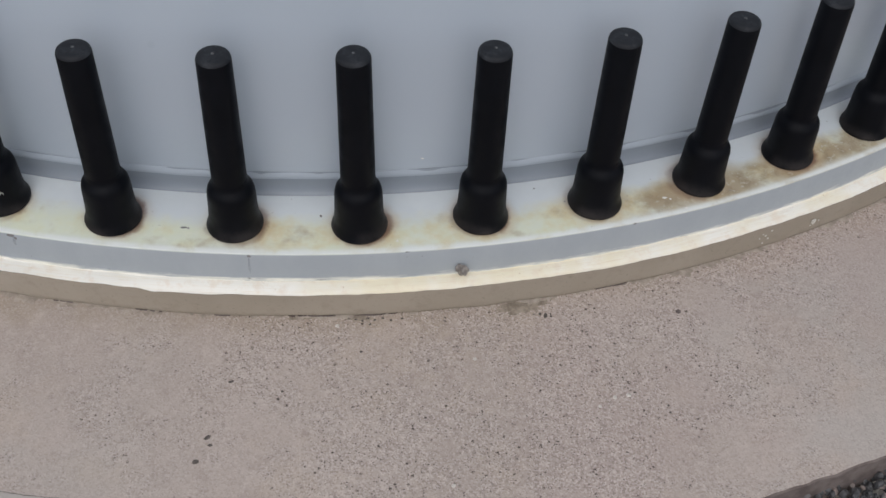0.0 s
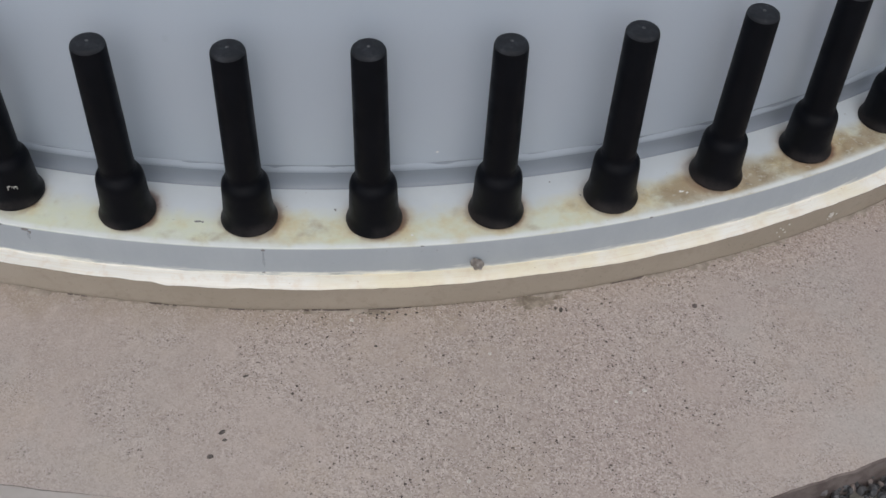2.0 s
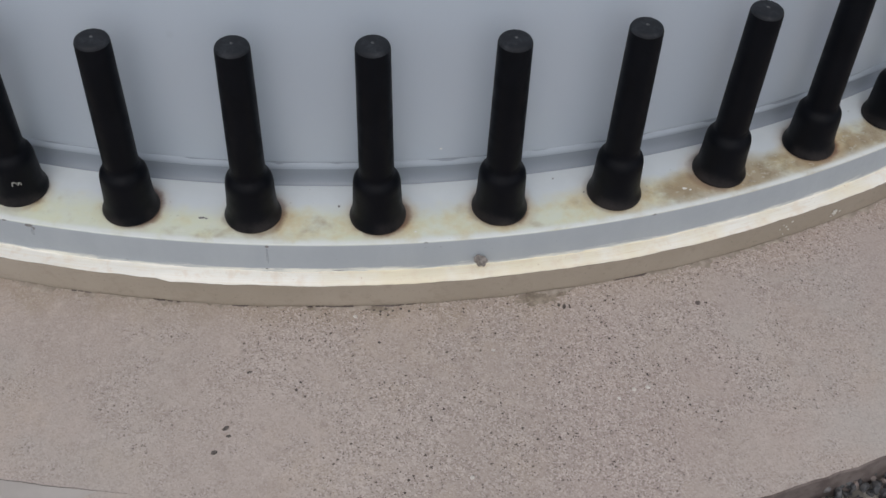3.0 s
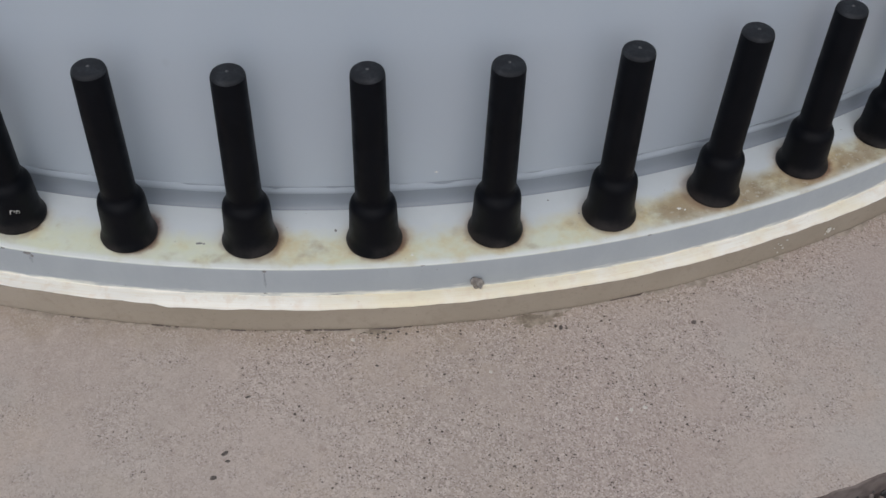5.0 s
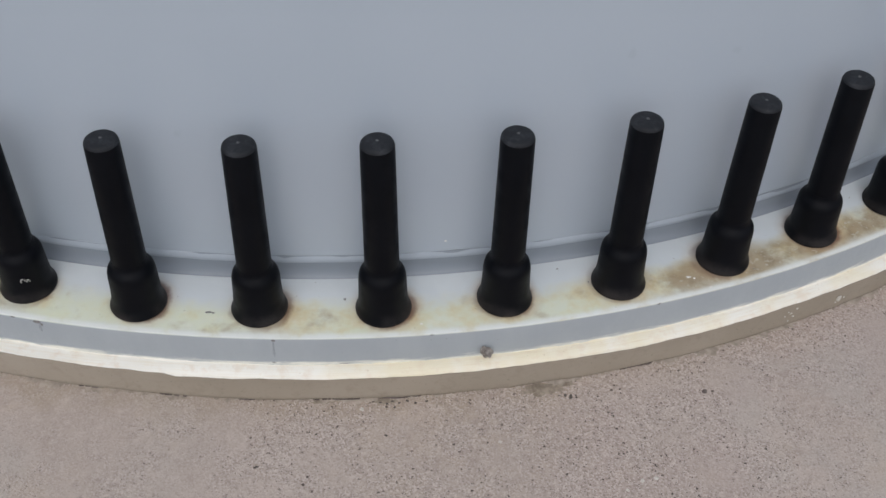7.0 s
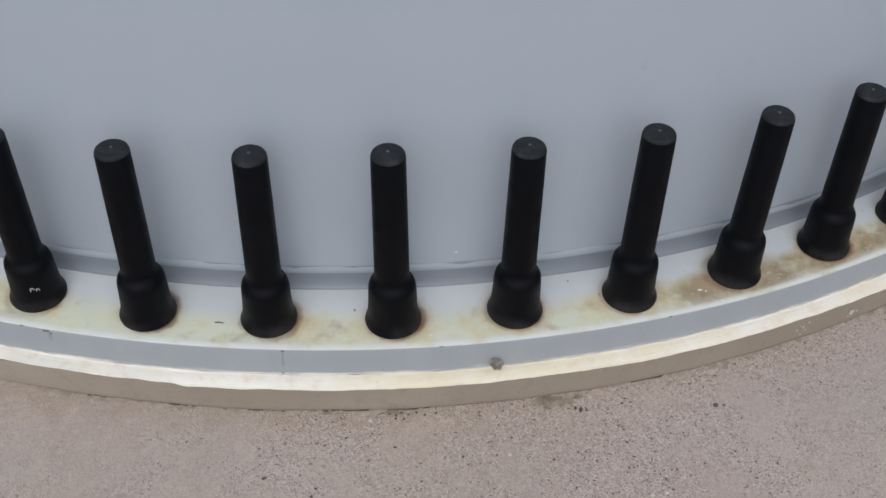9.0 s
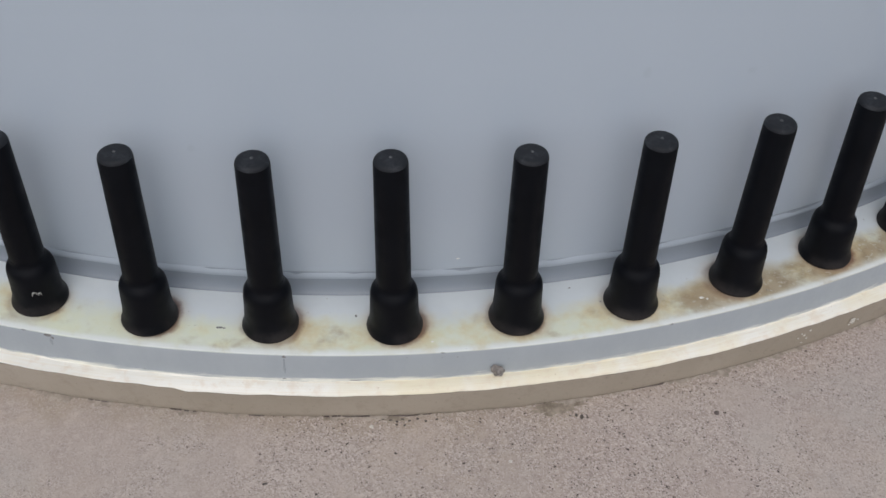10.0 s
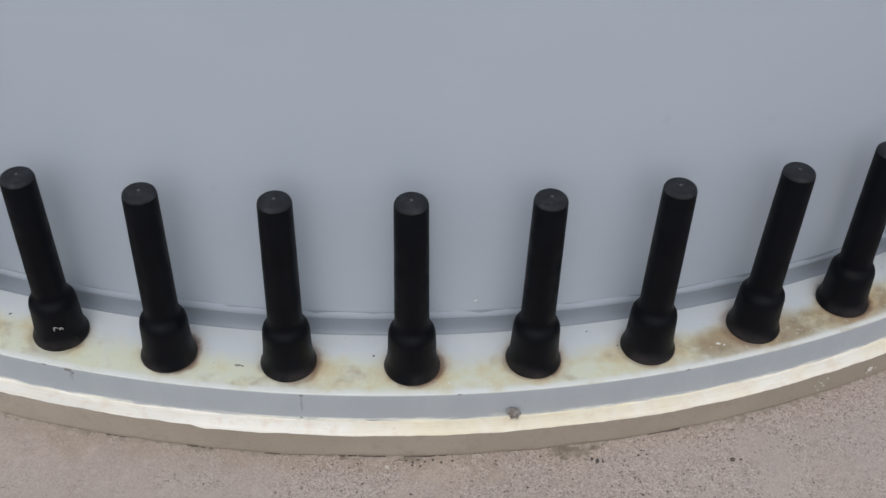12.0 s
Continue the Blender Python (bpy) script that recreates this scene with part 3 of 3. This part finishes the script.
patch("cement_skim", -122, -99.5, R_BORDER + 0.0015, R_SLAB - 0.006, 0.0006, 0.0010, SKIM, "smooth pale grey cement skim near the edge")
patch("crack", -124, -98.5, R_BORDER - 0.0006, R_BORDER + 0.0006, 0.0003, 0.0016, DIRT, "thin dark crack beside the cement skim")

for a0, a1 in ((-93.2, -90.9), (-90.6, -88.4), (-79.6, -77.9), (-99.8, -98.5), (-103.4, -102.4), (-96.4, -95.6)):
    patch("joint_gap", a0, a1, R_GROUT - 0.0085, R_GROUT - 0.0052, 0.0014, 0.0020, MUDDY_SHADED, "thin dark gap along the foot of the grout")

bm = bmesh.new()
bmesh.ops.create_grid(bm, x_segments=60, y_segments=60, size=900)
for v in bm.verts:
    v.co.z = 0.0
ground = mesh_object("ground", bm, EARTH)
ground.location = AXIS
ground.location.z = 0.0
tagged(ground, "unseen stony ground reaching the horizon, kept pale to bounce light", "ground", kind="structure")


def gravel(inner, outer, a0, a1, count, seed, small, large):
    """Broken stones on the ground in a stretch of ring, in one mesh."""
    rnd = random.Random(seed)
    base = bmesh.new()
    bmesh.ops.create_icosphere(base, subdivisions=1, radius=0.5)
    ico = [v.co.copy() for v in base.verts]
    tri = [[v.index for v in f.verts] for f in base.faces]
    base.free()
    verts, faces = [], []
    for n in range(count):
        a = radians(rnd.uniform(a0, a1))
        r = math.sqrt(rnd.uniform(inner ** 2, outer ** 2))
        s = rnd.uniform(small, large)
        turn = Euler((rnd.uniform(0, 6), rnd.uniform(0, 6), rnd.uniform(0, 6))).to_matrix()
        flat = Vector((rnd.uniform(0.7, 1.3), rnd.uniform(0.7, 1.1), rnd.uniform(0.5, 0.8))) * s
        o = Vector((r * math.cos(a), r * math.sin(a), rnd.uniform(0.15, 0.55) * s + rnd.choice((0.0, 0.010, 0.020))))
        i0 = len(verts)
        for c in ico:
            k = 1 + rnd.uniform(-0.22, 0.16)
            verts.append(tuple(o + turn @ Vector((c.x * flat.x * k, c.y * flat.y * k, c.z * flat.z * k))))
        faces += [[i0 + i for i in f] for f in tri]
    data = bpy.data.meshes.new("gravel")
    data.from_pydata(verts, [], faces)
    data.materials.append(GRAVEL)
    ob = new("gravel", data)
    ob.location = AXIS
    return tagged(ob, "loose dark grey crushed gravel beside the plinth", "gravel", kind="stuff")


gravel(R_SLAB - 0.002, R_SLAB + 0.22, -180, 180, 56000, 5, 0.008, 0.019)


# ---------------------------------------------------------------- bolt caps
def bolt_cap():
    """A black plastic cap for an anchor bolt: flared skirt, rounded shoulder, slightly tapered tube and dusty end
    tinted lighter for the sky.
    """
    cap = new("bolt_cap")
    skirt = [(0.0410, 0.0), (0.0440, 0.0012), (0.0445, 0.004), (0.0438, 0.0070), (0.0416, 0.0120), (0.0400, 0.0170), (0.0390, 0.0240), (0.0380, 0.040), (0.0374, 0.058), (0.0372, 0.068),
             (0.0367, 0.0755), (0.0354, 0.0815), (0.0331, 0.0860), (0.0303, 0.0893), (0.0285, 0.0920), (0.0275, 0.0955), (0.0271, 0.101), (0.020, 0.101)]
    part("skirt", solid_turn([(0.01, 0.0)] + skirt + [(0.01, 0.101)], 40), CAP, cap)
    part("shaft", solid_turn([(0.01, 0.098), (0.0268, 0.098), (0.0265, 0.14), (0.0258, 0.24), (0.0250, 0.3250), (0.0246, 0.3270), (0.01, 0.3270)], 40), CAP, cap)
    end_disc = part("end_disc", solid_turn([(0.01, 0.3262), (0.0245, 0.3266), (0.0242, 0.3288), (0.0232, 0.3310), (0.0216, 0.3325), (0.0190, 0.3334), (0.0155, 0.3340), (0.008, 0.3345), (0.0015, 0.3347)], 40), CAP_END, cap, "slightly domed end, dusty and coloured lighter for sky reflection")
    part("mould_mark", solid_turn([(0.0006, 0.3340), (0.0024, 0.3340), (0.0022, 0.3354), (0.0012, 0.3360), (0.0004, 0.3361)], 12), NUB, end_disc, "pale worn mould mark")
    return tagged(cap, "black plastic bolt cap with flared skirt on the flange", "bolt cap", group="caps round the flange")


# where the single caps stand a little off their even place, and how far their ends lean, in mm
STANDS = {0: (3.0, 4.6), 1: (-4.8, -2.6), 2: (-4.1, 0.4), 3: (0.1, -2.7), 4: (3.8, -0.4), 5: (5.2, -1.9), 6: (5.4, -1.2), 7: (-4.2, -3.2), 8: (-15.0, -12.0)}
LEANS = {0: (-6.3, -4.4, -6.0), 8: (-2.0, 7.0, -8.0), 1: (-4.6, 2.2, -1.2), 2: (-3.4, 0.8, 1.7), 3: (-6.4, 0.9, 7.1), 4: (-1.2, 0.6, 3.3), 5: (0.6, 2.0, 1.9), 6: (4.5, 1.4, -3.6), 7: (-1.5, 1.5, -8.3)}
CAP_H = 0.336


def cap_pose(i):
    rnd = random.Random(i * 7 + 1)
    a = -math.pi / 2 + (i - 3) * STEP
    ex, ey = STANDS.get(i, (rnd.uniform(-3, 3), rnd.uniform(-3, 3)))
    lx, ly, lz = LEANS.get(i, (rnd.uniform(-4, 4), rnd.uniform(-3, 3), rnd.uniform(-4, 4)))
    foot = Vector((RB * math.cos(a) + ex / 1000, RB + RB * math.sin(a) + ey / 1000, Z0 + 0.0003))
    tip = Vector((lx / 1000, ly / 1000, 0.3287 + lz / 1000))
    turn = Vector((0, 0, 1)).rotation_difference(tip.normalized()).to_matrix().to_4x4()
    m = Matrix.Translation(foot) @ turn @ pose(0, 0, 0, 0, 0, rnd.uniform(0, 360))
    return m, tip.length / CAP_H


first = bolt_cap()
caps = {3: first}
for i in range(COUNT):
    if i != 3:
        caps[i] = copy_thing(first, Matrix.Identity(4))
for i, ob in caps.items():
    m, tall = cap_pose(i)
    ob.matrix_basis = m @ Matrix.Diagonal((1, 1, tall, 1))

# ---------------------------------------------------------------- small things
def stuck(name, bm, material, x, r, z, label, category, tilt=0):
    """A small thing on a vertical round face of radius r, at that x and height."""
    p, turn = at_rim(x, r)
    ob = mesh_object(name, bm, material)
    ob.matrix_basis = pose(p.x, p.y, z, 0, tilt, turn)
    return tagged(ob, label, category)


def lying(name, bm, material, x, y, z, label, category, turn=0, flat=False):
    ob = mesh_object(name, bm, material)
    ob.matrix_basis = pose(x, y, z, -90 if flat else 0, 0, 0) if flat else pose(x, y, z, 0, 0, turn)
    return tagged(ob, label, category)


stuck("mud_clump", lump((0.018, 0.011, 0.027), 3, 3, 0.9), DIRT, 0.1585, R_FLANGE + 0.004, Z0 - 0.0475, "small dried mud clump stuck to the flange rim", "mud clump", -28)
stuck("paint_fleck", flake(0.007, 0.003, 0.0004, 61, 13), WHITE_FLAKE, 0.103, R_SHELL - 0.0002, Z0 + 0.068, "tiny white paint fleck on the grey shell", "fleck")
# dark drips and scuffs on the rim of the flange
for x, z, w, h, sd in ((-0.537, -0.006, 0.016, 0.009, 1), (-0.530, -0.011, 0.006, 0.010, 2), (-0.1722, -0.0055, 0.008, 0.008, 3), (-0.1745, -0.056, 0.008, 0.0030, 5),
                       (0.4412, -0.003, 0.010, 0.004, 6), (-0.064, -0.059, 0.022, 0.0022, 7), (0.072, -0.0025, 0.008, 0.0030, 8), (-0.575, -0.003, 0.010, 0.004, 9)):
    stuck("dirt_mark", flake(w, h, 0.00035, sd), STAIN, x, R_FLANGE, Z0 + z, "thin dark dirt mark on the flange rim", "dirt mark")
for x, z, w, h, sd in ((-0.1727, -0.028, 0.006, 0.050, 14), (-0.534, -0.018, 0.008, 0.024, 15)):
    stuck("drip_streak", flake(w, h, 0.00025, sd, 15), FAINT, x, R_FLANGE, Z0 + z, "faint grey drip streak down the flange rim", "drip streak")
# white paint splashes on the grout
rnd = random.Random(11)
for x, z, w, h in ((0.792, -0.100, 0.017, 0.026), (0.787, -0.107, 0.005, 0.005), (0.803, -0.101, 0.006, 0.006), (0.7039, -0.085, 0.007, 0.005), (0.694, -0.093, 0.006, 0.007), (0.6880, -0.088, 0.004, 0.004),
                   (0.6825, -0.096, 0.005, 0.004), (0.700, -0.102, 0.006, 0.006), (0.6919, -0.110, 0.005, 0.005)):
    stuck("paint_splash", flake(0.85 * w, 0.85 * h, 0.0006, rnd.uniform(0, 50), 13), SPLASH, x, R_GROUT + 0.0012, Z0 + z + 0.003, "small white paint splash on the grout", "paint splash")
# specks lying on the flange
for x, y, w, h, white in ((-0.2735, 0.0048, 0.013, 0.006, 0), (-0.266, 0.003, 0.006, 0.004, 0), (0.2890, 0.0690, 0.005, 0.004, 0), (-0.0601, 0.0201, 0.005, 0.008, 0),
                          (0.5016, 0.0375, 0.011, 0.006, 1), (0.511, 0.034, 0.005, 0.004, 1), (0.5331, 0.0124, 0.006, 0.005, 1), (0.7923, 0.1612, 0.006, 0.005, 0), (-0.6512, 0.1268, 0.008, 0.005, 0),
                          (0.0571, -0.0402, 0.006, 0.005, 1), (0.345, 0.030, 0.007, 0.004, 0), (0.335, 0.036, 0.004, 0.004, 0)):
    lying("fleck", flake(w, h, 0.0005, rnd.uniform(0, 50), 9), WHITE_FLAKE if white else STAIN, x, y, Z0 + 0.0002,
          "tiny white paint fleck on the flange" if white else "tiny dark dirt fleck on the flange", "fleck", flat=True)
# chips and pebbles in the concrete
for x, y, w, d, h, kind in ((-0.2505, -0.3418, 0.009, 0.013, 0.004, 0), (-0.2356, -0.3009, 0.014, 0.009, 0.003, 0), (-0.2309, -0.3145, 0.010, 0.006, 0.002, 0), (0.2974, -0.0955, 0.013, 0.008, 0.006, 0),
                            (0.289, -0.0915, 0.009, 0.006, 0.004, 0), (0.5182, -0.0982, 0.012, 0.012, 0.002, 2), (0.3796, -0.2641, 0.009, 0.008, 0.004, 1), (0.4015, -0.2611, 0.011, 0.009, 0.004, 1),
                            (0.3537, -0.2796, 0.008, 0.007, 0.004, 1), (0.1722, -0.1779, 0.008, 0.008, 0.003, 1), (0.1171, -0.4043, 0.010, 0.008, 0.003, 1), (-0.0402, -0.0990, 0.010, 0.009, 0.003, 1),
                            (-0.0047, -0.1535, 0.007, 0.005, 0.002, 0), (-0.022, -0.0850, 0.006, 0.005, 0.002, 0), (-0.010, -0.0875, 0.008, 0.005, 0.002, 0),
                            (0.000, -0.0905, 0.006, 0.006, 0.002, 0), (0.009, -0.0860, 0.009, 0.005, 0.002, 0), (0.020, -0.0900, 0.006, 0.005, 0.002, 0), (0.033, -0.0865, 0.007, 0.005, 0.002, 0),
                            (0.046, -0.0920, 0.006, 0.006, 0.002, 0), (0.064, -0.0890, 0.006, 0.005, 0.002, 0), (0.012, -0.0985, 0.006, 0.005, 0.002, 0), (-0.2044, -0.2005, 0.012, 0.005, 0.002, 0)):
    lying("pebble", lump((0.75 * w, 0.75 * d, h), rnd.uniform(0, 30), 2, 0.4), (DARK_CHIP, PALE_STONE, MUDDY_SHADED)[kind], x, y, Z_SLAB + 0.15 * h,
          "pale pebble set in the concrete" if kind == 1 else "dark stone chip in the concrete", "pebble", turn=rnd.uniform(0, 180))
# scratched white marks on one cap's skirt
foot0 = caps[0].matrix_basis.translation
for dx, dz, w, h in ((-0.002, 0.0515, 0.0070, 0.0014), (-0.004, 0.0470, 0.0014, 0.0090), (0.002, 0.0485, 0.0014, 0.0060), (0.0065, 0.0480, 0.0055, 0.0014), (0.009, 0.0450, 0.0013, 0.0060), (0.0045, 0.0455, 0.0013, 0.0050)):
    mark = mesh_object("scratch_mark", flake(w, h, 0.0006, 90 + dx * 1000, 9), WHITE_FLAKE)
    a = math.atan2(-0.0447 - foot0.x, foot0.y + 1.27)
    mark.matrix_basis = Matrix.Translation(foot0) @ pose(0, 0, 0, 0, 0, math.degrees(a)) @ pose(dx - 0.007, -0.0385, dz - 0.003)
    tagged(mark, "white scratched mark on a black cap", "scratch mark")
# old smears and splashes on the concrete by the grout
for name, x, y, w, d, turn, mat, label in (
        ("grout_smear", 0.262, -0.0740, 0.120, 0.030, 12, SMEAR, "brown grout smear dried on the concrete"),
        ("grout_smear", -0.006, -0.0850, 0.060, 0.018, 0, SMEAR, "brown grout smear dried on the concrete"),
        ("grout_smear", -0.100, -0.0800, 0.050, 0.012, -4, SMEAR, "brown grout smear dried on the concrete")):
    ob = mesh_object(name, flake(w, d, 0.0007, 30 + x * 40, 48), mat)
    ob.matrix_basis = pose(x, y, Z_SLAB, 0, 0, turn) @ pose(0, 0, 0, -90, 0, 0)
    tagged(ob, label, "dried smear")
